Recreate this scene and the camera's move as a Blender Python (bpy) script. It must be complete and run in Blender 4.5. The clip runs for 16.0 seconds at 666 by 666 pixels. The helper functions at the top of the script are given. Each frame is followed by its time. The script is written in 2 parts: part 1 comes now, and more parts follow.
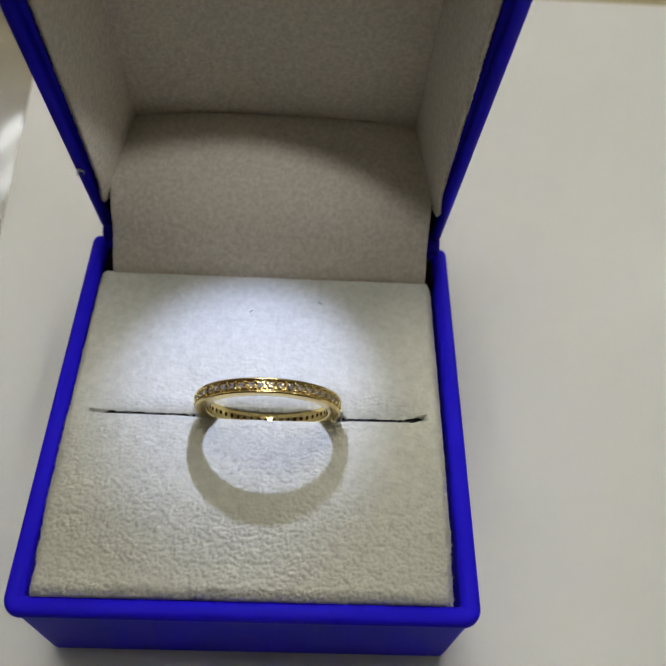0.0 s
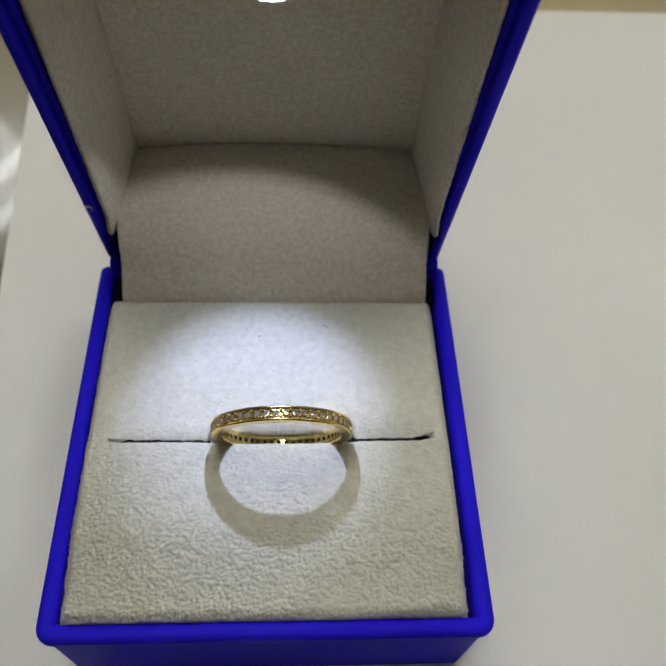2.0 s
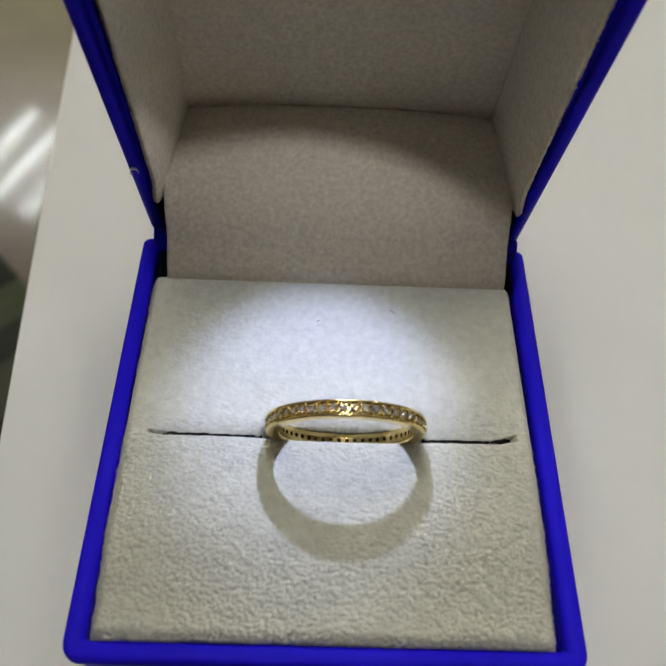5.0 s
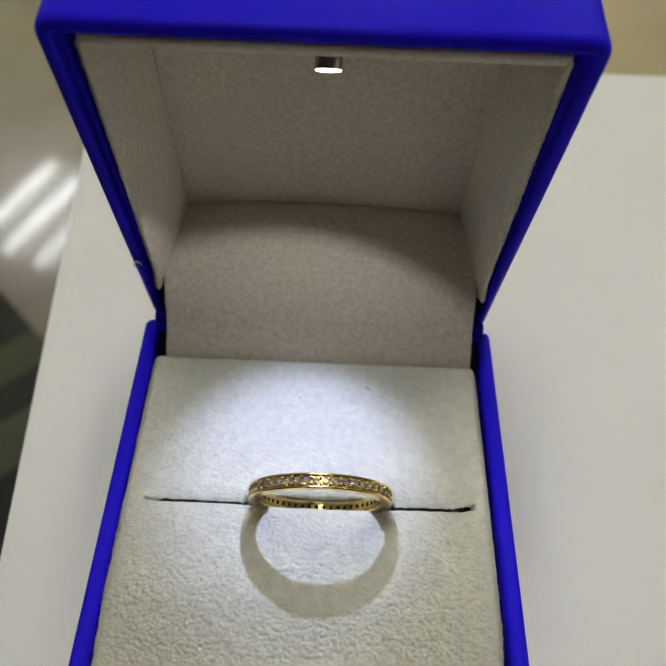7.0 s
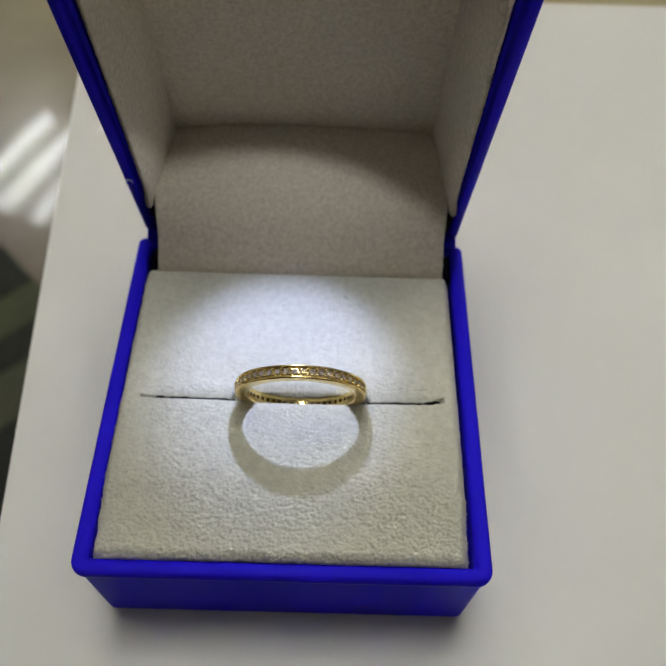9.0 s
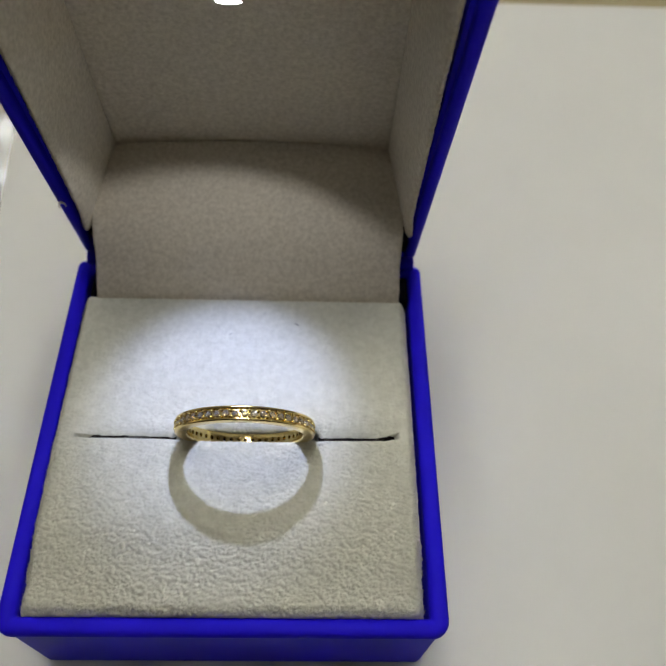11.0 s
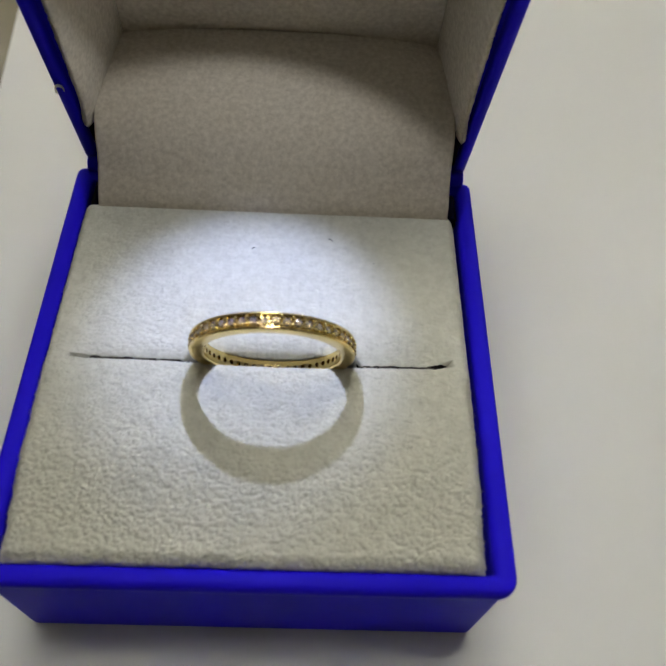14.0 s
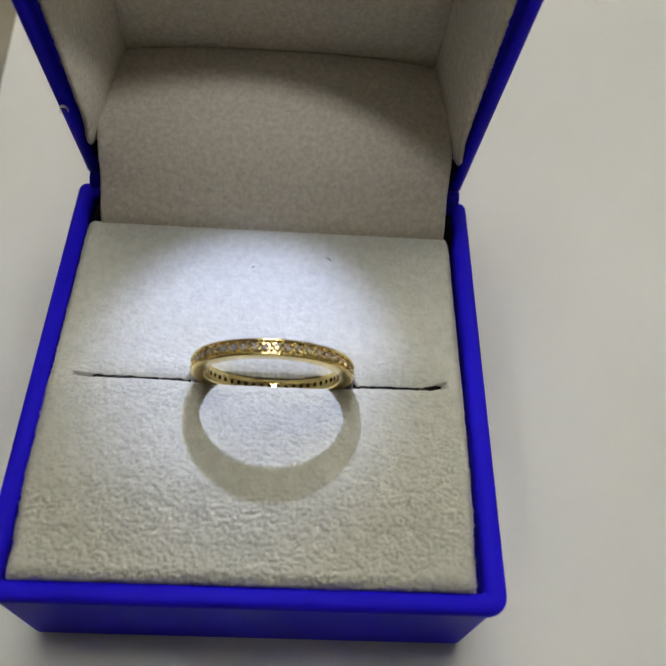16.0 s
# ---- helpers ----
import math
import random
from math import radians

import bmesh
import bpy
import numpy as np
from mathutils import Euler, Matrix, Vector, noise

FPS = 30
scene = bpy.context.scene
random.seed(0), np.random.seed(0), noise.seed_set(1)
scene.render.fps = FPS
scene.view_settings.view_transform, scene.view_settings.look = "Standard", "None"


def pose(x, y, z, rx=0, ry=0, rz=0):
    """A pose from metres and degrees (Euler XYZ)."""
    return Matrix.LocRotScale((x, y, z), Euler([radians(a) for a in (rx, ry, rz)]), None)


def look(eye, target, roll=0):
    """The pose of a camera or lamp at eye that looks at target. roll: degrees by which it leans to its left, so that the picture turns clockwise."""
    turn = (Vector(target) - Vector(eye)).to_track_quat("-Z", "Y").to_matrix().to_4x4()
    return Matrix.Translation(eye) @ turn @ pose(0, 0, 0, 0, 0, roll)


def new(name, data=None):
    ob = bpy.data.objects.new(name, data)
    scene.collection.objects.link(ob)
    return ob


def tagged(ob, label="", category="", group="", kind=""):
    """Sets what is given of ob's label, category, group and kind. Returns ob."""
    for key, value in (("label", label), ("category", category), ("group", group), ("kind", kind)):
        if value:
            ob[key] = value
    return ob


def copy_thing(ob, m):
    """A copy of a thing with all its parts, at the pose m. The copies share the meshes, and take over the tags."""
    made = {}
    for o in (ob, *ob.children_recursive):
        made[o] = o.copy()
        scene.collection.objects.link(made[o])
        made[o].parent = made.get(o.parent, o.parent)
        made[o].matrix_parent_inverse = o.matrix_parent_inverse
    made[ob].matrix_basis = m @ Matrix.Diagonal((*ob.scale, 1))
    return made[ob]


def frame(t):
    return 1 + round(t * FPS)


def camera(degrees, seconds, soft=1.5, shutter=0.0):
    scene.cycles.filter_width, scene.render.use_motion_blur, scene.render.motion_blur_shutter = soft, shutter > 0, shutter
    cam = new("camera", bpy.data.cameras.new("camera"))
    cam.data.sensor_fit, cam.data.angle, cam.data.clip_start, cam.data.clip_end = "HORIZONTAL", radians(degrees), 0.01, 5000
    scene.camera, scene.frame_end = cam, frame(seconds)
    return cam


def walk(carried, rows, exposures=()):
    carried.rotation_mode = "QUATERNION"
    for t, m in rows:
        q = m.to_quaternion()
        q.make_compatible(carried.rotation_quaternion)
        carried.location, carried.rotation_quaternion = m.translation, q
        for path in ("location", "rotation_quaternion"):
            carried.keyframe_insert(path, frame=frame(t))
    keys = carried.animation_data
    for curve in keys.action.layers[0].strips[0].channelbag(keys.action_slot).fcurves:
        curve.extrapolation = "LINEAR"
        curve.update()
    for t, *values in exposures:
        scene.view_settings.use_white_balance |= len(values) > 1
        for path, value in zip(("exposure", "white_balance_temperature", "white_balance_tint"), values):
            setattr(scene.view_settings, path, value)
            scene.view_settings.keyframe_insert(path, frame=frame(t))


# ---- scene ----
# camera: held by hand over an open jewellery box on a white counter
cam = camera(45.93, 16.0)
cam.data.dof.use_dof = True
cam.data.dof.focus_distance = 0.108
cam.data.dof.aperture_fstop = 28.0
PATH = [
    (0, 0.00613, -0.03867, 0.12649, 35.688, -2.875, 0.542),
    (0.5, 0.00558, -0.03927, 0.12656, 35.804, -3.796, 0.379),
    (1, 0.00668, -0.03917, 0.12715, 35.328, -3.543, -0.099),
    (1.5, 0.00202, -0.03645, 0.12750, 35.153, -3.252, -0.110),
    (2, 0.00282, -0.03784, 0.13195, 35.618, -2.439, -1.744),
    (2.5, 0.00237, -0.03842, 0.13329, 35.447, -2.866, -1.895),
    (3, 0.00418, -0.03972, 0.13122, 35.445, -2.475, -1.892),
    (3.5, 0.00409, -0.03593, 0.11730, 36.944, -0.646, 0.094),
    (3.7, 0.00217, -0.03372, 0.11562, 36.775, 0.234, 0.566),
    (5.8, -0.00300, -0.02769, 0.13316, 30.401, -3.190, 1.032),
    (6, 0.00074, -0.02628, 0.13690, 29.054, -1.085, 1.429),
    (6.5, 0.00083, -0.02840, 0.13562, 32.885, -0.619, 0.291),
    (7, 0.00165, -0.03457, 0.13277, 38.611, -1.674, 1.594),
    (7.5, 0.00147, -0.04071, 0.12951, 40.391, -2.654, 1.802),
    (8, 0.00625, -0.04435, 0.12944, 35.061, 0.432, 2.462),
    (8.5, 0.00724, -0.04542, 0.13349, 35.018, -0.731, 1.837),
    (9, 0.00544, -0.04589, 0.13625, 35.143, -1.191, 1.141),
    (9.5, 0.00537, -0.04776, 0.13670, 35.763, -1.620, 0.625),
    (10, 0.00996, -0.04780, 0.13589, 35.934, -1.690, -0.507),
    (10.2, 0.01060, -0.04626, 0.13678, 35.734, -1.866, -0.437),
    (12.3, 0.00851, -0.02535, 0.12567, 31.116, -1.772, 0.473),
    (12.5, 0.00640, -0.02495, 0.12473, 30.517, -1.813, 1.430),
    (13, 0.00177, -0.03321, 0.11715, 33.936, -1.530, 1.579),
    (13.5, 0.00306, -0.03584, 0.11540, 34.438, -1.744, 1.520),
    (14, 0.00547, -0.03599, 0.11189, 34.584, -2.717, 0.620),
    (14.5, 0.00648, -0.03610, 0.11263, 33.975, -3.437, 0.036),
    (15, 0.00562, -0.03518, 0.11437, 33.625, -4.040, 0.221),
    (15.5, 0.00568, -0.03597, 0.11515, 33.497, -4.119, 0.176),
    (16, 0.00415, -0.03367, 0.11650, 33.546, -3.660, 0.734),
]
walk(cam, [(t, pose(x, y, z, rx, ry, rz)) for t, x, y, z, rx, ry, rz in PATH],
     [(0, 0.0), (6.6, 0.0), (7.2, 0.13), (7.6, 0.11), (8.1, 0.0), (16, 0.0)])

MM = 0.001
TOP_Z = 4.0           # counter top, mm over the scene's zero
TABLE = 0.75          # height of the counter over the floor
CEIL = 2.0            # ceiling over the counter top

# ---------------------------------------------------------------- light
world = bpy.data.worlds.new("world")
world.use_nodes = True
world.node_tree.nodes["Background"].inputs[0].default_value = (0.9, 0.95, 1.0, 1)
world.node_tree.nodes["Background"].inputs[1].default_value = 0.02
scene.world = world
scene.view_settings.exposure = 0.0

LED_AT = Vector((0.4, 46.4, 80.4)) * MM
LED_TO = Vector((-2.2, 22.3, 28.0)) * MM
HALO_TO = Vector((-6.5, 21.5, 28.0)) * MM
TUBE_GLOW = 26.8
LED_WATTS = 0.124
LED_GLOW = 35.0
HALO_WATTS = 0.0225


# ---------------------------------------------------------------- materials
def material(name, colour, rough=0.5, metal=0.0, **sockets):
    m = bpy.data.materials.new(name)
    m.use_nodes = True
    b = m.node_tree.nodes["Principled BSDF"]
    b.inputs["Base Color"].default_value = (*colour, 1)
    b.inputs["Roughness"].default_value = rough
    b.inputs["Metallic"].default_value = metal
    for k, v in sockets.items():
        b.inputs[k.replace("_", " ")].default_value = v
    return m


def node(m, kind, **inputs):
    n = m.node_tree.nodes.new(kind)
    for k, v in inputs.items():
        n.inputs[k.replace("_", " ")].default_value = v
    return n


def vary(m, scale, low, high, detail=4.0, socket="Base Color", coords="Object", rough=0.55):
    """Noise between two colours (or values) into a socket."""
    t = m.node_tree
    c = t.nodes.new("ShaderNodeTexCoord")
    n = node(m, "ShaderNodeTexNoise", Scale=scale, Detail=detail, Roughness=rough)
    r = t.nodes.new("ShaderNodeValToRGB")
    r.color_ramp.elements[0].position, r.color_ramp.elements[1].position = 0.3, 0.7
    r.color_ramp.elements[0].color = (*low, 1) if isinstance(low, tuple) else (low, low, low, 1)
    r.color_ramp.elements[1].color = (*high, 1) if isinstance(high, tuple) else (high, high, high, 1)
    t.links.new(c.outputs[coords], n.inputs["Vector"])
    t.links.new(n.outputs["Fac"], r.inputs["Fac"])
    t.links.new(r.outputs["Color"], t.nodes["Principled BSDF"].inputs[socket])
    return r


def relief(m, layers):
    """Bump from noise layers: (scale, distance in metres, strength, detail)."""
    t = m.node_tree
    c = t.nodes.new("ShaderNodeTexCoord")
    last = None
    for scale, dist, strength, detail in layers:
        n = node(m, "ShaderNodeTexNoise", Scale=scale, Detail=detail, Roughness=0.6)
        b = node(m, "ShaderNodeBump", Strength=strength, Distance=dist)
        t.links.new(c.outputs["Object"], n.inputs["Vector"])
        t.links.new(n.outputs["Fac"], b.inputs["Height"])
        if last:
            t.links.new(last.outputs["Normal"], b.inputs["Normal"])
        last = b
    t.links.new(last.outputs["Normal"], t.nodes["Principled BSDF"].inputs["Normal"])


def velvet(name, low, high, scale=900):
    m = material(name, high, 1.0, Specular_IOR_Level=0.1, Sheen_Weight=0.25, Sheen_Roughness=0.4)
    vary(m, scale, low, high, 5.0)
    relief(m, [(2600, 0.0002, 0.3, 3.0)])
    return m


CUSHION = velvet("cushion_velvet", (0.565, 0.555, 0.465), (0.68, 0.67, 0.575))
LINING = velvet("lining_velvet", (0.53, 0.465, 0.36), (0.70, 0.635, 0.515), 1400)
BLUE = material("blue_soft_touch", (0.016, 0.009, 0.60), 0.38, Specular_IOR_Level=0.03)
vary(BLUE, 60, (0.014, 0.008, 0.57), (0.019, 0.0095, 0.64))
relief(BLUE, [(9000, 0.00004, 0.12, 2.0)])


def fluffy(name, colour, dark=0.7):
    """Fibres that let half of the light through."""
    m = bpy.data.materials.new(name)
    m.use_nodes = True
    t = m.node_tree
    t.nodes.remove(t.nodes["Principled BSDF"])
    a, b, mix = t.nodes.new("ShaderNodeBsdfDiffuse"), t.nodes.new("ShaderNodeBsdfTranslucent"), t.nodes.new("ShaderNodeMixShader")
    a.inputs["Color"].default_value = b.inputs["Color"].default_value = (*colour, 1)
    c = t.nodes.new("ShaderNodeTexCoord")
    n = node(m, "ShaderNodeTexNoise", Scale=1600.0, Detail=3.0, Roughness=0.65)
    r = t.nodes.new("ShaderNodeValToRGB")
    r.color_ramp.elements[0].position, r.color_ramp.elements[1].position = 0.34, 0.62
    r.color_ramp.elements[0].color = (*[v * dark for v in colour], 1)
    r.color_ramp.elements[1].color = (*[min(v * 1.06, 0.95) for v in colour], 1)
    t.links.new(c.outputs["Object"], n.inputs["Vector"])
    t.links.new(n.outputs["Fac"], r.inputs["Fac"])
    for s in (a, b):
        t.links.new(r.outputs["Color"], s.inputs["Color"])
    t.links.new(a.outputs[0], mix.inputs[1])
    t.links.new(b.outputs[0], mix.inputs[2])
    t.links.new(mix.outputs[0], t.nodes["Material Output"].inputs["Surface"])
    return m


CUSHION_PILE = fluffy("cushion_pile", (0.725, 0.714, 0.622), 0.8)
LINING_PILE = fluffy("lining_pile", (0.74, 0.66, 0.535), 0.6)
# near-black colour that stands for the shade around the hinge
GAP_SHADE = material("dark_felt", (0.005, 0.0045, 0.012), 0.95, Specular_IOR_Level=0.08)
# shade of the cushion slot, put into a near-black colour
SLOT_SHADE = material("black_foam", (0.009, 0.007, 0.006), 0.95, Specular_IOR_Level=0.05)
GOLD = material("yellow_gold", (0.89, 0.70, 0.30), 0.13, 1.0)
vary(GOLD, 1500, 0.08, 0.2, 3.0, "Roughness")
relief(GOLD, [(520, 0.00012, 0.85, 1.0)])
STEEL = material("dark_chrome", (0.46, 0.41, 0.36), 0.25, 1.0)
GEM = material("clear_gemstone", (0.98, 0.98, 1.0), 0.02, IOR=2.3, Transmission_Weight=0.86)
WHITE = material("white_laminate", (0.74, 0.72, 0.67), 0.42, Specular_IOR_Level=0.4)
vary(WHITE, 14, (0.69, 0.69, 0.645), (0.74, 0.74, 0.695), 3.0)
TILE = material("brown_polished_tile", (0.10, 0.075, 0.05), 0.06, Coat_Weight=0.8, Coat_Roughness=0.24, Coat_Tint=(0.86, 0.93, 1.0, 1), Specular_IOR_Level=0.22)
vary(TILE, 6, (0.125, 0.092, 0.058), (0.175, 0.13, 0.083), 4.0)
# brown to khaki along y; the room's reflected light is painted into this gradient
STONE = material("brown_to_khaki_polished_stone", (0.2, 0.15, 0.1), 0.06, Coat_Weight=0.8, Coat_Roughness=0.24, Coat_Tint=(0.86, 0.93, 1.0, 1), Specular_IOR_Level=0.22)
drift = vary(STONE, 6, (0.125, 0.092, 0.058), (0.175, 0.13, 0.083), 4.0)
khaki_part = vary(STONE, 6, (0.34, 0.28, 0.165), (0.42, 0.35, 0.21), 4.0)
sheen_fade = node(STONE, "ShaderNodeMapRange", From_Min=0.72, From_Max=1.45)
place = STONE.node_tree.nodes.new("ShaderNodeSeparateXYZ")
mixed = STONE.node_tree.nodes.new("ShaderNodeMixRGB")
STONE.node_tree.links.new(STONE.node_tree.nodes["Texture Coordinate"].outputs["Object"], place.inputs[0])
STONE.node_tree.links.new(place.outputs["Y"], sheen_fade.inputs["Value"])
for plug, out in ((0, sheen_fade.outputs[0]), (1, drift.outputs[0]), (2, khaki_part.outputs[0])):
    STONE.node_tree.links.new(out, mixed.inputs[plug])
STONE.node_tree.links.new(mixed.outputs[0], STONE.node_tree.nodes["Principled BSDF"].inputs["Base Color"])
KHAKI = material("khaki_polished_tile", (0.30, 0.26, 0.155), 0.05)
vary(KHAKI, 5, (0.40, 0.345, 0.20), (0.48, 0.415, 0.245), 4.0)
# dark surface for the added screen south of the counter
LIGHT_BLOCK = material("dark_wood", (0.03, 0.022, 0.017), 0.6)
vary(LIGHT_BLOCK, 4, (0.024, 0.017, 0.012), (0.04, 0.03, 0.022))
PAINT = material("wall_paint", (0.62, 0.58, 0.48), 0.8)
vary(PAINT, 3, (0.58, 0.54, 0.44), (0.66, 0.62, 0.52))
CEILING = material("ceiling_paint", (0.75, 0.74, 0.70), 0.85)
vary(CEILING, 2, (0.72, 0.71, 0.67), (0.78, 0.77, 0.73))
LINT = material("dark_lint", (0.02, 0.02, 0.025), 0.9)
FLUFF = material("pale_fluff", (0.85, 0.85, 0.9), 0.9)


def glowing(name, colour, strength):
    m = material(name, (0.9, 0.9, 0.9), 0.4)
    b = m.node_tree.nodes["Principled BSDF"]
    b.inputs["Emission Color"].default_value = (*colour, 1)
    b.inputs["Emission Strength"].default_value = strength
    return m


TUBE = glowing("lit_tube", (1.0, 0.985, 0.94), TUBE_GLOW)
LED = glowing("lit_led", (0.86, 0.95, 1.0), LED_GLOW)


# ---------------------------------------------------------------- helpers
def part(name, bm, mat, parent=None, label="", smooth=True):
    me = bpy.data.meshes.new(name)
    bmesh.ops.recalc_face_normals(bm, faces=bm.faces)
    bm.to_mesh(me)
    bm.free()
    me.materials.append(mat)
    me.polygons.foreach_set("use_smooth", [smooth] * len(me.polygons))
    ob = new(name, me)
    ob.parent = parent
    if label:
        ob["label"] = label
    return ob


def thing(name, label, category, m=None, group=""):
    ob = new(name)
    ob.empty_display_size = 0.01
    if m is not None:
        ob.matrix_basis = m
    return tagged(ob, label, category, group)


def box(bm, x0, x1, y0, y1, z0, z1, bevel=0.0):
    """A box, bevelled if asked, into bm. Metres."""
    vs = bmesh.ops.create_cube(bm, size=1.0)["verts"]
    for v in vs:
        v.co = Vector(((x0 + x1) / 2 + v.co.x * (x1 - x0), (y0 + y1) / 2 + v.co.y * (y1 - y0), (z0 + z1) / 2 + v.co.z * (z1 - z0)))
    if bevel:
        es = list({e for v in vs for e in v.link_edges})
        bmesh.ops.bevel(bm, geom=es, offset=bevel, segments=2, affect="EDGES", profile=0.5)


def loft(bm, loops, closed=True, cap_a=False, cap_b=False):
    rows = [[bm.verts.new(p) for p in lp] for lp in loops]
    n = len(rows[0])
    for a, b in zip(rows, rows[1:]):
        for i in range(n if closed else n - 1):
            j = (i + 1) % n
            bm.faces.new((a[i], a[j], b[j], b[i]))
    if cap_a:
        bm.faces.new(rows[0])
    if cap_b:
        bm.faces.new(rows[-1])
    return rows


def rounded(x0, x1, y0, y1, r_front, r_back, d, z, n=7):
    """A rounded rectangle, drawn in by d, at height z (mm in, metres out)."""
    x0, x1, y0, y1 = x0 + d, x1 - d, y0 + d, y1 - d
    rf, rb = max(r_front - d, 0.4), max(r_back - d, 0.4)
    out = []
    for cx, cy, r, a0 in ((x1 - rf, y0 + rf, rf, -90), (x1 - rb, y1 - rb, rb, 0), (x0 + rb, y1 - rb, rb, 90), (x0 + rf, y0 + rf, rf, 180)):
        for k in range(n):
            a = radians(a0 + 90 * k / (n - 1))
            out.append(Vector((cx + r * math.cos(a), cy + r * math.sin(a), z)) * MM)
    return out


def grid_mesh(bm, nu, nv, f):
    """A sheet of nu x nv points f(u, v), u and v from 0 to 1, in metres."""
    loft(bm, [[f(i / (nu - 1), j / (nv - 1)) for i in range(nu)] for j in range(nv)], closed=False)


def nap(p, amount):
    """Uneven pile of the velvet at p (metres): coarse and fine waves."""
    q = p * 1000.0
    warp = 0.35 * noise.noise(q * 0.9)
    cell = noise.voronoi(q * 1.9 + Vector((warp, -warp, warp)))[0]
    lumps = 1.1 * (0.5 - min(1.0, cell[0]) ** 1.6) + 0.35 * noise.noise(q * 0.55)
    return amount * (lumps + 0.35 * noise.noise(q * 2.6 + Vector((1, 9, 4))))


def along(points, s):
    """A point at s (0 to 1) along a Catmull-Rom curve through 2D points."""
    n = len(points) - 1
    k = min(int(s * n), n - 1)
    t = s * n - k
    p = [points[max(0, min(n, k + i))] for i in (-1, 0, 1, 2)]
    return tuple(0.5 * (2 * p[1][c] + (p[2][c] - p[0][c]) * t + (2 * p[0][c] - 5 * p[1][c] + 4 * p[2][c] - p[3][c]) * t * t
                        + (3 * p[1][c] - p[0][c] - 3 * p[2][c] + p[3][c]) * t ** 3) for c in (0, 1))


def smoothstep(a, b, x):
    t = max(0.0, min(1.0, (x - a) / (b - a)))
    return t * t * (3 - 2 * t)


# ---------------------------------------------------------------- the room
def slab(name, x0, x1, y0, y1, z0, z1, mat):
    bm = bmesh.new()
    box(bm, x0, x1, y0, y1, z0, z1)
    return tagged(part(name, bm, mat, smooth=False), kind="structure")


X0, X1, Y0, Y1 = -4.0, 4.5, -0.22, 8.5
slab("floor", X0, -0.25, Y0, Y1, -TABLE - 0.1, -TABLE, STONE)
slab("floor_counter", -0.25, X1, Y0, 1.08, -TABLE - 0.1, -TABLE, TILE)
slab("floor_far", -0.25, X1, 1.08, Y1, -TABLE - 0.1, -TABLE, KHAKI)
slab("ceiling", X0, X1, Y0, Y1, CEIL, CEIL + 0.1, CEILING)
slab("wall_west", X0 - 0.1, X0, Y0, Y1, -TABLE, CEIL, PAINT)
slab("wall_east", X1, X1 + 0.1, Y0, Y1, -TABLE, CEIL, PAINT)
# unseen dark wall close behind the camera, added to hold back front light
slab("wall_south", X0, X1, Y0 - 0.1, Y0, -TABLE, CEIL, LIGHT_BLOCK)
slab("wall_north", X0, X1, Y1, Y1 + 0.1, -TABLE, CEIL, PAINT)


def ceiling_light():
    """A fixture with three tubes, its long side along y, hung below z = 0."""
    light = thing("ceiling_light", "lit white ceiling fixture with three bare fluorescent tubes", "ceiling light", group="ceiling lights")
    bm = bmesh.new()
    box(bm, -0.40, 0.40, -0.46, 0.46, -0.03, 0.0, 0.006)
    part("housing", bm, CEILING, light)
    for x in (-0.25, 0.0, 0.25):
        bm = bmesh.new()
        loft(bm, [[Vector((x + 0.024 * math.cos(a), y, -0.065 + 0.024 * math.sin(a))) for a in [k * math.pi / 6 for k in range(12)]] for y in (-0.41, 0.41)], cap_a=True, cap_b=True)
        part("tube", bm, TUBE, light, "glowing white fluorescent tube")
        for y in (-0.422, 0.422):
            bm = bmesh.new()
            box(bm, x - 0.014, x + 0.014, y - 0.010, y + 0.010, -0.085, -0.028, 0.003)
            part("tube_holder", bm, CEILING, light)
    return light


lamp = ceiling_light()
lamp.matrix_basis = pose(-1.88, 3.74, CEIL, 0, 0, -23.5)
# three more unseen fixtures, added to light the counter and the box
for x, y in ((1.3, 1.7), (-0.1, 0.36), (0.2, 2.6)):
    copy_thing(lamp, pose(x, y, CEIL, 0, 0, -23.5))

bm = bmesh.new()
loft(bm, [[Vector((r * math.cos(a), r * math.sin(a), z)) for a in [k * math.pi / 12 for k in range(24)]] for r, z in ((0.075, 0.0), (0.075, -0.01), (0.06, -0.014))], cap_a=True, cap_b=True)
spot_disc = part("downlight", bm, TUBE)
tagged(spot_disc, "small round lit recessed ceiling downlight", "downlight")
spot_disc.matrix_basis = pose(2.93, 7.12, CEIL)

# the counter
counter = thing("counter", "white laminate counter with a plain square edge", "counter")
TOP = [(-67.2, 169.2), (700, 171.5), (700, -215), (-30.3, -215)]
bm = bmesh.new()
loft(bm, [[Vector((x, y, z)) * MM for x, y in TOP] for z in (TOP_Z - 28, TOP_Z)], cap_a=True, cap_b=True)
bmesh.ops.bevel(bm, geom=list(bm.edges), offset=0.0012, segments=2, affect="EDGES")
part("countertop", bm, WHITE, counter, smooth=False)
bm = bmesh.new()
box(bm, 0.03, 0.68, -0.205, 0.145, -TABLE, (TOP_Z - 28) * MM)
part("body", bm, WHITE, counter, smooth=False)

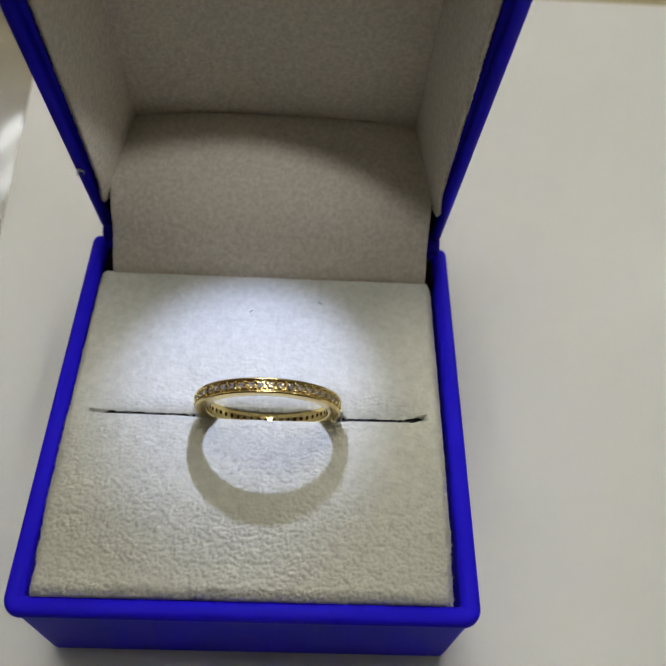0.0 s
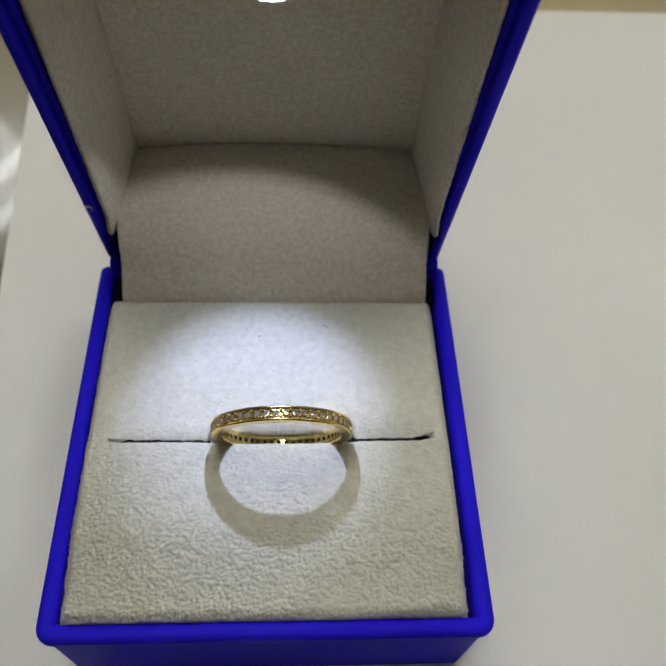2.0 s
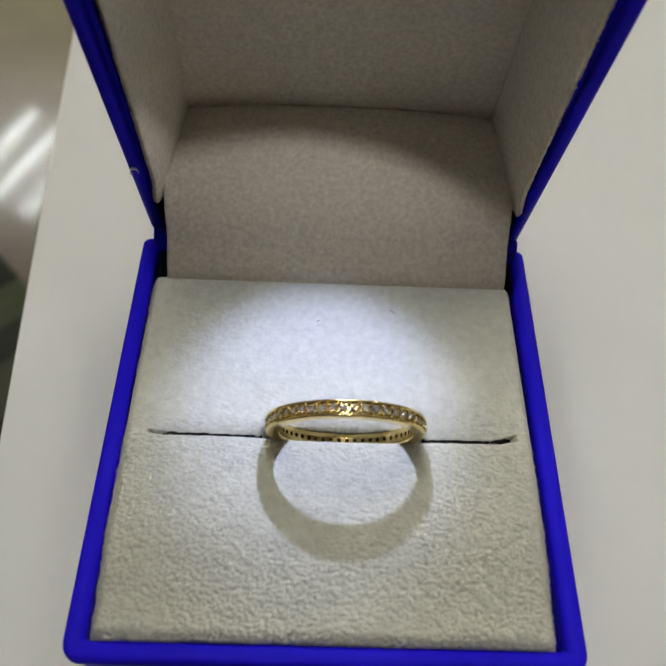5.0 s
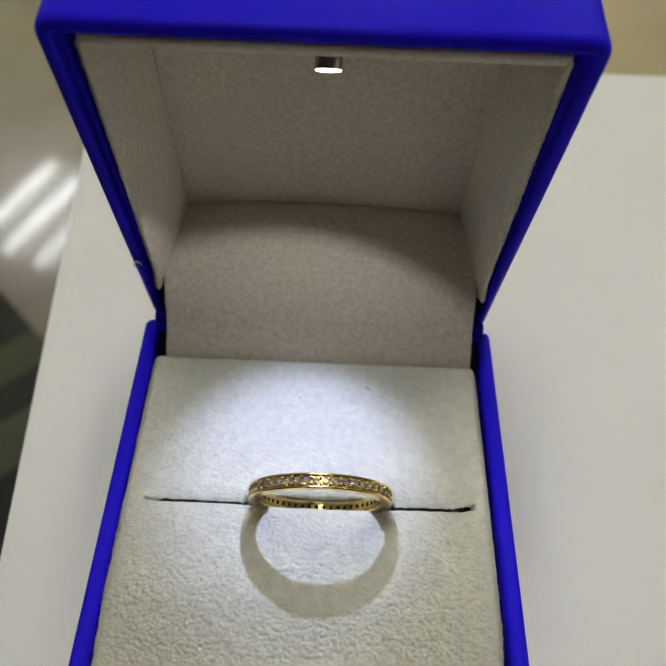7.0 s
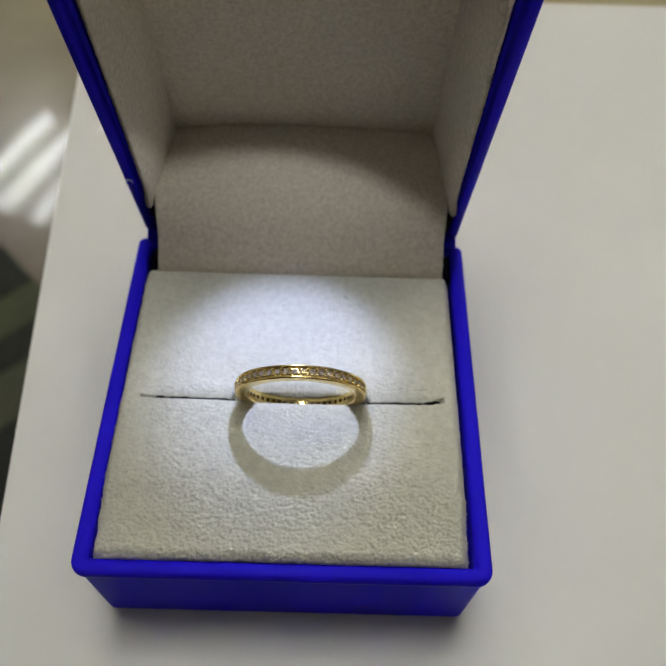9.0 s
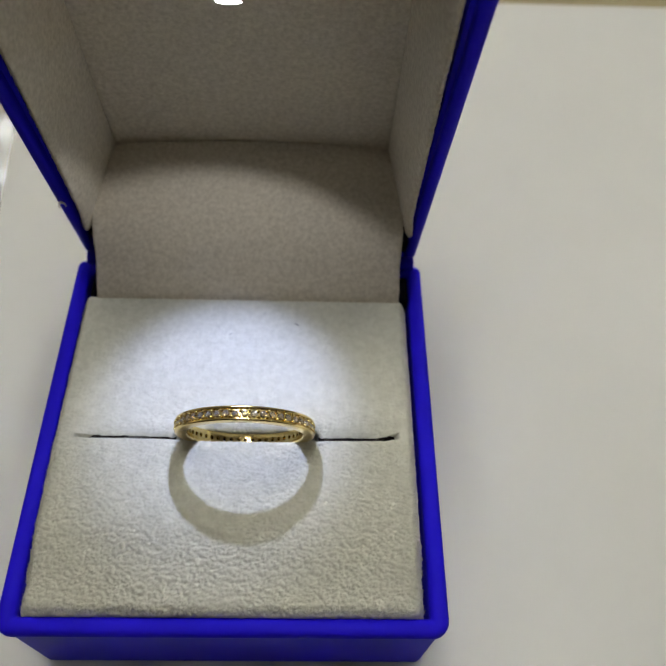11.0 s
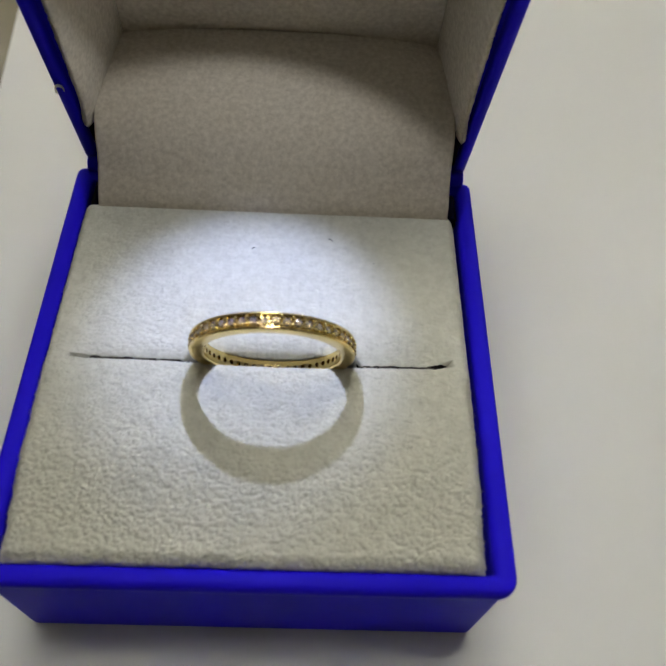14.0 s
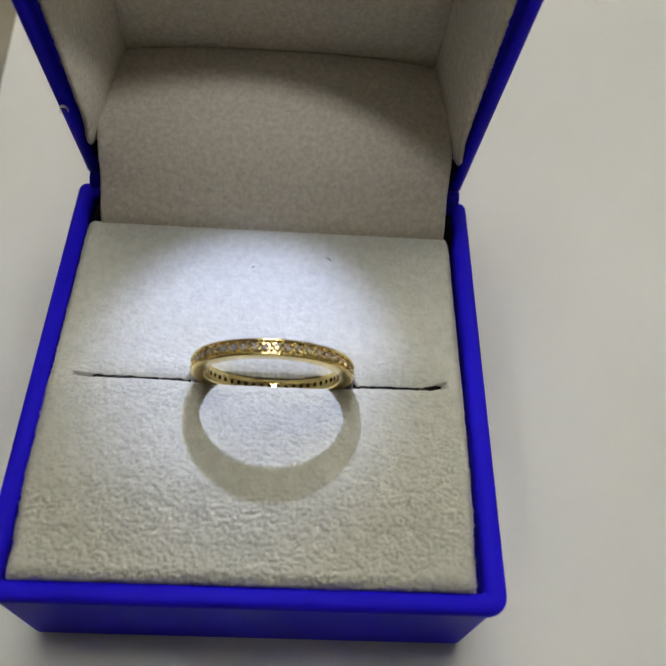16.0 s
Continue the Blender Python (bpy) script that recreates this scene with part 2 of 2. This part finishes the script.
# folded green cloth on the floor beside the counter
cloth = thing("floor_mat", "dark green striped cloth mat lying on the floor", "mat", pose(-0.62, 0.36, -TABLE, 0, 0, 45))
for i, (w, c) in enumerate(((0.05, (0.10, 0.11, 0.07)), (0.09, (0.02, 0.024, 0.016)), (0.06, (0.06, 0.07, 0.035)), (0.05, (0.02, 0.024, 0.016)), (0.07, (0.06, 0.065, 0.04)), (0.12, (0.012, 0.014, 0.01)))):
    m = material("mat_stripe", c, 0.9)
    vary(m, 80, tuple(v * 0.8 for v in c), tuple(v * 1.2 for v in c))
    y = 0.2 - sum((0.05, 0.09, 0.06, 0.05, 0.07, 0.12)[:i + 1])
    bm = bmesh.new()
    box(bm, -0.35, 0.35, y, y + w, 0.0, 0.012, 0.003)
    part("stripe", bm, m, cloth)

# ---------------------------------------------------------------- the box
jewel_box = thing("ring_box", "open blue ring box with off-white velvet inside", "ring box")

# base shell
BASE = (-30.7, 30.2, -11.1, 53.0, 2.7, 1.6)
RIM = [(4.4, TOP_Z), (2.5, TOP_Z), (1.95, TOP_Z + 0.2), (1.7, TOP_Z + 0.8), (1.6, TOP_Z + 2), (0.95, 22.6), (0.93, 23.3), (1.2, 23.45), (1.2, 23.8), (0.66, 23.95), (0.42, 24.25), (0.32, 24.7), (0.32, 25.1),
       (0.42, 25.5), (0.66, 25.8), (1.0, 25.94), (1.4, 25.98), (1.8, 25.96), (2.2, 25.86), (2.6, 25.64), (2.8, 25.3), (2.88, 24.8), (3.0, 20.0), (3.0, 14.0)]
bm = bmesh.new()
loft(bm, [rounded(*BASE, d, z) for d, z in RIM], cap_a=True, cap_b=True)
base = part("base", bm, BLUE, jewel_box, "deep blue soft-touch lower shell")
base.data.set_sharp_from_angle(angle=radians(48))

# lid shell, in its own frame: x, u up from the hinge, w towards the opening
LEAN_DEG = 11.5
a = radians(LEAN_DEG)
LID = Matrix(((1, 0, 0, 0), (0, -math.sin(a), -math.cos(a), 53.3 * MM), (0, math.cos(a), -math.sin(a), 27.0 * MM), (0, 0, 0, 1)))
LIDBOX = (-30.9, 30.6, -2.2, 63.1, 2.6, 2.6)
LIDRIM = [(3.6, -25.5), (2.6, -25.4), (1.6, -24.8), (1.0, -23.8), (0.4, -4.0), (0.3, -1.5), (0.32, -1.0), (0.44, -0.55), (0.7, -0.2), (1.05, -0.04), (1.4, 0.0), (1.75, -0.05), (2.05, -0.22),
          (2.25, -0.5), (2.32, -0.9), (2.4, -1.5), (2.7, -1.6), (3.05, -1.7), (3.15, -2.4), (3.2, -12.0), (3.2, -22.5)]


def lid_draft(p):
    """The lid's sides stand closer together at the hinge than at the top."""
    u = p.y / MM
    c = -0.85 - 0.8 * smoothstep(4, -2, u) + 0.85 * smoothstep(8, 46, u) + 0.42 * smoothstep(44, 62, u)
    side = smoothstep(26.0, 29.0, abs(p.x) / MM)
    return p + Vector((math.copysign(1.0, p.x) * c * side * MM, 0, 0))


bm = bmesh.new()
loft(bm, [[LID @ lid_draft(p) for p in rounded(*LIDBOX, d, z)] for d, z in LIDRIM], cap_a=True, cap_b=True)
lid = part("lid", bm, BLUE, jewel_box, "deep blue soft-touch raised lid")
lid.data.set_sharp_from_angle(angle=radians(48))


# dark fillers behind the rims, standing in for shade in the hinge gaps
for sgn in (-1, 1):
    bm = bmesh.new()
    x0, x1 = sorted((sgn * 24.5 * MM, sgn * 27.4 * MM))
    box(bm, x0, x1, 45 * MM, 52 * MM, 20 * MM, 25.4 * MM, 0.0006)
    hinge = part("hinge_block", bm, GAP_SHADE, jewel_box, "dark filler standing in for shade in the hinge gap")
    # added dark strip: shade on the lid's inner side wall
    bm = bmesh.new()
    x0, x1 = sorted((sgn * 25.2 * MM, sgn * 27.5 * MM))
    box(bm, x0, x1, -0.6 * MM, 8.4 * MM, -12 * MM, -1.2 * MM, 0.0005)
    bm.transform(LID)
    part("hinge_cover", bm, GAP_SHADE, lid, "dark strip standing in for shade beside the hinge")
    bm = bmesh.new()
    loft(bm, [[Vector((x * sgn, 52.4 + 1.2 * math.cos(q), 26.8 + 1.2 * math.sin(q))) * MM for q in [k * math.pi / 6 for k in range(12)]] for x in (24.6, 28.4)], cap_a=True, cap_b=True)
    part("hinge_pin", bm, BLUE, hinge, "blue hinge knuckle")

# cushion with the slot for the ring
def slot_lip(x):
    return 16.65 + 0.35 * smoothstep(21.5, 24, x) + 0.05 * noise.noise(Vector((x * 3.1, 2.5, 0)))


def slot_back(x, lip):
    right, near = smoothstep(7.5, 13.5, x), smoothstep(11.4, 10.0, abs(x - 1.4))
    return lip + 0.5 + 0.45 * right + 1.5 * near + 0.08 * noise.noise(Vector((x * 2.3, 0.5, 0)))


def cushion_height(x, y, slot=False):
    cut = 0.0
    top = 28.4 + 0.15 * math.exp(-((y - 15.0) / 5.0) ** 2) - 0.5 * smoothstep(20, 43, y) - 1.5 * smoothstep(5, -7, y)
    top -= 1.1 * max(0.0, (-6.9 - y) / 1.35) ** 2.0
    top -= 0.3 * smoothstep(42.2, 43.2, y)
    top -= 0.7 * math.exp(-((x - 1.4) / 10.5) ** 4) * smoothstep(9.0, 15.5, y) * (y < 17.25)
    side = max(0.0, (-25.9 - x) / 1.6, (x - 24.95) / 1.6)
    top -= 2.6 * side ** 2.5
    open_ = 1 - smoothstep(22.2, 24.2, abs(x))
    right = smoothstep(7.5, 13.5, x)
    lip = slot_lip(x)
    near = smoothstep(11.4, 10.0, abs(x - 1.4))
    back = slot_back(x, lip)
    reach, depth = 1.2 + 0.8 * right - 0.5 * near, 0.3 + 0.15 * right - 0.15 * near
    if y > back:
        far = (y - back) / reach
        cut = 8.5 * (y - back < 0.09)
        dip = depth * (1 - math.sqrt(1 - max(0.0, 1 - far) ** 2)) + (0.7 + 0.95 * right + 0.45 * near * (1 - right)) * max(0.0, 1 - (y - back) / (2.6 + 2.6 * right)) ** 2
    elif y < lip:
        dip = 0.3 * max(0.0, 1 - (lip - y) / 0.3) ** 2
    else:
        dip = 0.3
        cut = 9.6 * min(1.0, (y - lip) / 0.12)
    top -= dip * (1 - 0.97 * smoothstep(19.0, 24.8, abs(x)))
    return (top - cut * open_, cut * open_) if slot else top - cut * open_


CY = list(np.linspace(-8.25, 14, 190)) + list(np.linspace(14.1, 21, 90)) + list(np.linspace(21.15, 43.2, 140))


def cushion_point(u, j):
    x, y = -27.75 + 54.45 * u, float(CY[j])
    z, cut = cushion_height(x, y, True)
    p = Vector((x, y + (0.24 * smoothstep(11.4, 10.0, abs(x - 1.4)) + 0.10) * cut, z)) * MM
    lump = nap(p, (0.27 - 0.12 * smoothstep(-2, 12, y) - 0.04 * smoothstep(10, 24, y)) * MM)
    edge = smoothstep(25.8, 27.2, abs(x)) * (1 if x > 0 else -1)
    front = smoothstep(-7.1, -8.2, y)
    return p + Vector((1.6 * lump * edge, -0.5 * lump * front, lump))


bm = bmesh.new()
NU, NV = 360, len(CY)
rows = [[cushion_point(i / (NU - 1), j) for i in range(NU)] for j in range(NV)]
rows = [[Vector((p.x, p.y - 0.0001, 0.016)) for p in rows[0]]] + rows + [[Vector((p.x, p.y + 0.0001, 0.016)) for p in rows[-1]]]
rows = [[Vector((r[0].x - 0.0001, r[0].y, 0.016))] + r + [Vector((r[-1].x + 0.0001, r[-1].y, 0.016))] for r in rows]
loft(bm, rows, closed=False)
cushion = part("cushion", bm, CUSHION, jewel_box, "off-white velvet cushion with a slot")


# dark strip standing in for the slit's shade beside the ring
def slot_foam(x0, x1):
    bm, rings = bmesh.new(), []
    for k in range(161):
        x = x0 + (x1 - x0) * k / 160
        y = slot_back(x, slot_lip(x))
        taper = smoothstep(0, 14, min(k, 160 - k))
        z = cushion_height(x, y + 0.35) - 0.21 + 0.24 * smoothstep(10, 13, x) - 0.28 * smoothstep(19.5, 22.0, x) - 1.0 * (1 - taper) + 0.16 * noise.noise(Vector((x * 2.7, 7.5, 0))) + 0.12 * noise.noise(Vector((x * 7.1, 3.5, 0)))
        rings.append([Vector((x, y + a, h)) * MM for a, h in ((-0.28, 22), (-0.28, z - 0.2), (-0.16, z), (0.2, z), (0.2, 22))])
    loft(bm, rings, cap_a=True, cap_b=True)
    part("slot_foam", bm, SLOT_SHADE, jewel_box, "dark strip standing in for shade inside the cushion slot")


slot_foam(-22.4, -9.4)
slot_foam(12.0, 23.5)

# velvet flap over the hinge
FLAP = [(42.9, 24.0), (43.1, 28.0), (46.2, 31.4), (50.6, 35.4), (57.5, 38.6), (63.5, 40.4), (66.0, 40.8), (68.6, 41.0)]


def flap_point(u, v):
    y, z = along(FLAP, v)
    x = -25.1 + 50.4 * u + (0.7 if u < 0.5 else 0.45) * smoothstep(0.3, 0.5, v) * (2 * u - 1)
    sag = 1.7 * abs(2 * u - 1) ** 3.5 * smoothstep(0.45, 0.9, v)
    y, z = y - 0.5 * sag, z - sag
    p = Vector((x, y, z)) * MM
    return p + Vector((0, -0.5, 0.85)) * nap(p, 0.17 * MM)


bm = bmesh.new()
grid_mesh(bm, 130, 110, flap_point)
flap = part("hinge_flap", bm, LINING, jewel_box, "beige velvet flap over the hinge")
m = flap.modifiers.new("thickness", "SOLIDIFY")
m.thickness, m.offset = 0.0008, -1


linings = []


# lining of the lid: four velvet panels in the lid's frame
def panel(name, n1, n2, f, amount=0.15, thick=0.7):
    bm = bmesh.new()

    def g(u, v):
        p = f(u, v) * MM
        return LID @ (p + Vector((0.7, 0.7, 0.7)) * nap(p, amount * MM))
    grid_mesh(bm, n1, n2, g)
    ob = part(name, bm, LINING, lid)
    md = ob.modifiers.new("thickness", "SOLIDIFY")
    md.thickness, md.offset = thick * MM, 0
    linings.append(ob)
    return ob


def side_panel(sign):
    def f(u, v):
        t = 7.8 + (59.9 - 7.8) * v
        w = 0.1 - 16.0 * u + (1 - u) ** 8 * (0.15 * noise.noise(Vector((t * 1.1, sign * 5, 0))) + 0.3 * noise.noise(Vector((t * 3.7, sign * 3, 0))))
        curl = 0.6 * math.exp(-u * 16.0)
        x = 25.9 - 2.1 * u + curl + 0.6 * smoothstep(0.12, 0.0, v) * (1 - u)
        return Vector((sign * x, t - 1.5 * u * (1 - v), w))
    return f


panel("side_lining", 60, 200, side_panel(1))
panel("side_lining", 60, 200, side_panel(-1))
panel("top_lining", 120, 60, lambda u, v: Vector((-26.5 + 53.0 * u, 60.1 - 1.6 * v, -0.1 - 17.7 * v)), thick=1.3)


def back_panel(u, v):
    ragged = 0.22 * noise.noise(Vector((v * 90, u * 40, 2.0)))
    foot = 11.1 - 1.6 * abs(2 * u - 1) ** 3.5 + 0.25 * noise.noise(Vector((u * 70, 4.0, 0)))
    return Vector(((-23.6 + 47.2 * u) + ragged * abs(2 * u - 1) ** 12, foot + (59.8 - foot) * v, -16.2 - 0.35 * math.sin(math.pi * u)))


panel("back_lining", 170, 170, back_panel)

# lamp in the lid
axis = Vector((0, -math.sin(radians(36)), -math.cos(radians(36))))
led_m = look(LED_AT, LED_AT + axis)
bm = bmesh.new()
ring24 = [k * math.pi / 12 for k in range(24)]
loft(bm, [[led_m @ (Vector((r * math.cos(q), r * math.sin(q), z)) * MM) for q in ring24] for r, z in ((1.50, 0.9), (1.52, 0.10), (1.56, 0.04), (1.62, 0.10), (1.64, 8.5))], cap_b=True)
housing = part("lamp_housing", bm, STEEL, lid, "dark chrome lamp barrel")
bm = bmesh.new()
loft(bm, [[led_m @ (Vector((r * math.cos(q), r * math.sin(q), z)) * MM) for q in ring24] for r, z in ((1.53, 0.20), (1.50, 0.0), (1.25, -0.10), (0.8, -0.17), (0.3, -0.20))], cap_b=True)
part("lamp_lens", bm, LED, housing, "lit white lamp lens")
spot = bpy.data.lights.new("led_beam", "SPOT")
spot.energy, spot.color, spot.shadow_soft_size = LED_WATTS, (0.61, 0.725, 1.27), 0.0008
spot.spot_size, spot.spot_blend = radians(46.5), 0.8
beam = new("led_beam", spot)
beam.matrix_basis = look(LED_AT + axis * 0.0008, LED_TO)
wide = bpy.data.lights.new("led_halo", "SPOT")      # the same lamp's weak outer cone
wide.energy, wide.color, wide.shadow_soft_size = HALO_WATTS, (0.90, 0.93, 0.98), 0.0007
wide.spot_size, wide.spot_blend = radians(98), 0.26
halo = new("led_halo", wide)
halo.matrix_basis = look(LED_AT + axis * 0.0008, HALO_TO)



# short pile standing on the velvet
def pile(ob, mat, towards, count, length, lean=(15, 65), facing=None, gap=None, rear=1.0):
    me = ob.data
    n = len(me.polygons)
    area, centre, normal = np.empty(n), np.empty(n * 3), np.empty(n * 3)
    me.polygons.foreach_get("area", area)
    me.polygons.foreach_get("center", centre)
    me.polygons.foreach_get("normal", normal)
    centre, normal = centre.reshape(-1, 3), normal.reshape(-1, 3)
    rng = np.random.default_rng(len(ob.name) + n)
    area = area * (np.abs(normal @ np.array(facing)) > 0.4) if facing else area
    if gap:
        area = area * ((centre[:, 1] < gap[0] * MM) | (centre[:, 1] > gap[1] * MM))
    pick = rng.choice(n, count, p=area / area.sum())
    size = np.sqrt(area[pick])[:, None]
    c, up = centre[pick], normal[pick]
    up = up * np.sign(((np.array(towards) - c) * up).sum(1))[:, None]
    side = np.cross(up, [0.31, 0.17, 0.93])
    side /= np.linalg.norm(side, axis=1)[:, None]
    other = np.cross(up, side)
    c = c + (rng.uniform(-0.7, 0.7, (count, 1)) * side + rng.uniform(-0.7, 0.7, (count, 1)) * other) * size
    q = c * 1000
    comb = 3.0 * np.sin(q[:, 0] * 1.9 + 1.3 * np.sin(q[:, 1] * 1.3)) + 3.0 * np.sin(q[:, 1] * 2.1 + q[:, 2] * 1.7 + 1.5 * np.sin(q[:, 0] * 1.1)) + rng.normal(0, 2.2, count)
    tilt = np.radians(rng.uniform(*lean, count))
    way = (np.cos(comb) * np.sin(tilt))[:, None] * side + (np.sin(comb) * np.sin(tilt))[:, None] * other + np.cos(tilt)[:, None] * up
    across = np.cross(way, rng.normal(size=(count, 3)))
    across *= (rng.uniform(0.008, 0.018, count) * MM / np.linalg.norm(across, axis=1))[:, None]
    long = length * MM * rng.uniform(0.5, 1.25, count) * np.where(c[:, 1] > 0.0172, rear, 1.0)
    tip = c + way * long[:, None]
    root = c - up * 0.05 * MM
    verts = np.stack([root - across, root + across, tip], 1).reshape(-1, 3)
    hair = bpy.data.meshes.new("velvet_nap")
    hair.vertices.add(count * 3)
    hair.vertices.foreach_set("co", verts.ravel())
    hair.loops.add(count * 3)
    hair.loops.foreach_set("vertex_index", np.arange(count * 3))
    hair.polygons.add(count)
    hair.polygons.foreach_set("loop_start", np.arange(count) * 3)
    hair.update(calc_edges=True)
    hair.materials.append(mat)
    o = new("velvet_nap", hair)
    o.parent = ob
    return tagged(o, kind="stuff")


pile(cushion, CUSHION_PILE, (0, 0.02, 5.0), 450000, 0.33, lean=(20, 70), rear=0.55, facing=(0, 0, 1), gap=(16.6, 17.3))
pile(flap, LINING_PILE, (0, -0.05, 0.12), 26000, 0.35)
for ob in linings:
    pile(ob, LINING_PILE, (0, 0.045, 0.06), 24000, 0.35)

# ---------------------------------------------------------------- the ring
ring = thing("ring", "yellow gold ring set with a row of small clear stones", "ring", pose(1.40 * MM, 16.25 * MM, 32.55 * MM, 15.4, 0, 0))
N = 48


def on_ring(a, r, phi):
    a, r = a * 1.08, 9.96 - (9.8 - r) * 1.07
    return Vector((r * math.sin(phi), a, r * math.cos(phi))) * MM


bm = bmesh.new()
SECTION = [(-0.80, 8.22), (-0.90, 8.28), (-0.95, 8.42), (-0.95, 9.62), (-0.91, 9.75), (-0.82, 9.80), (-0.68, 9.80), (-0.60, 9.74), (-0.58, 9.60), (-0.56, 9.42),
           (0.56, 9.42), (0.58, 9.60), (0.60, 9.74), (0.68, 9.80), (0.82, 9.80), (0.91, 9.75), (0.95, 9.62), (0.95, 8.42), (0.90, 8.28), (0.80, 8.22)]
SEG = N * 4
loft(bm, [[on_ring(a, r, 2 * math.pi * k / SEG) for k in range(SEG)] for a, r in SECTION])
# the inside, pierced under each stone
for k in range(N):
    mid, half = 2 * math.pi * (k + 0.5) / N, math.pi / N
    edge, hole, deep = [], [], []
    for i in range(16):
        t = 2 * math.pi * i / 16 + math.pi / 4
        c, s = math.cos(t), math.sin(t)
        q = max(abs(c), abs(s))
        edge.append(bm.verts.new(on_ring(0.80 * s / q, 8.22, mid + half * c / q)))
        hole.append(bm.verts.new(on_ring(0.29 * s, 8.22, mid + 0.28 * c / 8.22)))
        deep.append(bm.verts.new(on_ring(0.29 * s, 9.1, mid + 0.28 * c / 8.22)))
    for i in range(16):
        j = (i + 1) % 16
        bm.faces.new((edge[i], edge[j], hole[j], hole[i]))
        bm.faces.new((hole[i], hole[j], deep[j], deep[i]))
bmesh.ops.remove_doubles(bm, verts=bm.verts, dist=1e-6)
band = part("band", bm, GOLD, ring, "polished yellow gold band")
band.data.set_sharp_from_angle(angle=radians(50))

bm = bmesh.new()
loft(bm, [[Vector((r * math.cos(q), r * math.sin(q), z)) * MM for q in [(k + o) * math.pi / 4 for k in range(8)]]
          for r, z, o in ((0.25, 0.17, 0.0), (0.36, 0.13, 0.5), (0.46, 0.03, 0.0), (0.48, 0.0, 0.5), (0.47, -0.03, 0.5), (0.10, -0.34, 0.0))], cap_a=True, cap_b=True)
first = part("gemstone", bm, GEM, ring, "small clear round stone", smooth=False)
bm = bmesh.new()
bmesh.ops.create_icosphere(bm, subdivisions=2, radius=0.23 * MM)
bead = part("bead", bm, GOLD, band)
for k in range(N):
    phi = 2 * math.pi * (k + 0.5) / N
    g = first if k == 0 else new("gemstone", first.data)
    g.parent = ring
    g["label"] = "small clear round stone"
    g.matrix_basis = Matrix.Translation(on_ring(0, 9.58, phi)) @ Matrix.Rotation(phi, 4, "Y") @ Matrix.Rotation(random.uniform(-0.16, 0.16), 4, "X") @ Matrix.Rotation(random.uniform(-0.16, 0.16), 4, "Y") @ Matrix.Rotation(random.uniform(0, 6), 4, "Z")
    for s in (-1, 1):
        b = bead if (k, s) == (0, -1) else new("bead", bead.data)
        b.parent = band
        b.matrix_basis = Matrix.Translation(on_ring(0.38 * s, 9.76, phi + math.pi / N))


# ---------------------------------------------------------------- lint
def fibre(name, label, points, r, mat):
    bm = bmesh.new()
    loops = []
    for p in points:
        loops.append([Vector((p[0], p[1] + r * math.cos(q), p[2] + r * math.sin(q))) * MM for q in [k * math.pi / 3 for k in range(6)]])
    loft(bm, loops, cap_a=True, cap_b=True)
    return tagged(part(name, bm, mat), label, "lint")


fibre("lint_fibre", "tiny dark lint fibre on the velvet cushion", [(8.0, 38.0, 28.05), (8.3, 37.9, 28.15), (8.6, 37.6, 28.05)], 0.06, LINT)
fibre("lint_fibre", "tiny dark lint fibre on the velvet cushion", [(-2.65, 35.6, 28.1), (-2.4, 35.75, 28.2), (-2.2, 35.85, 28.1)], 0.05, LINT)


# a loop of pale fluff caught on the lid's rim
loop = [LID @ (Vector((-28.7 + 0.55 * math.cos(k * 0.5 - 0.4), 15.7 + 0.85 * math.sin(k * 0.5 - 0.4), 0.15 + 0.04 * k)) * MM) / MM for k in range(9)]
fibre("lint_fluff", "pale loop of fluff stuck to the blue lid rim", loop, 0.2, FLUFF)
for p, q in (((14.2, 33.5), 0.5), ((3.0, 39.8), 1.9), ((18.2, 5.5), 0.9), ((-16.0, 38.5), 2.6), ((11.5, 28.5), 1.2)):
    z = cushion_height(*p) + 0.25
    fibre("lint_fibre", "tiny grey lint fibre on the velvet cushion", [(p[0] + k * 0.12 * math.cos(q), p[1] + k * 0.12 * math.sin(q), z + 0.05 * (k == 1)) for k in range(3)], 0.03, LINT)
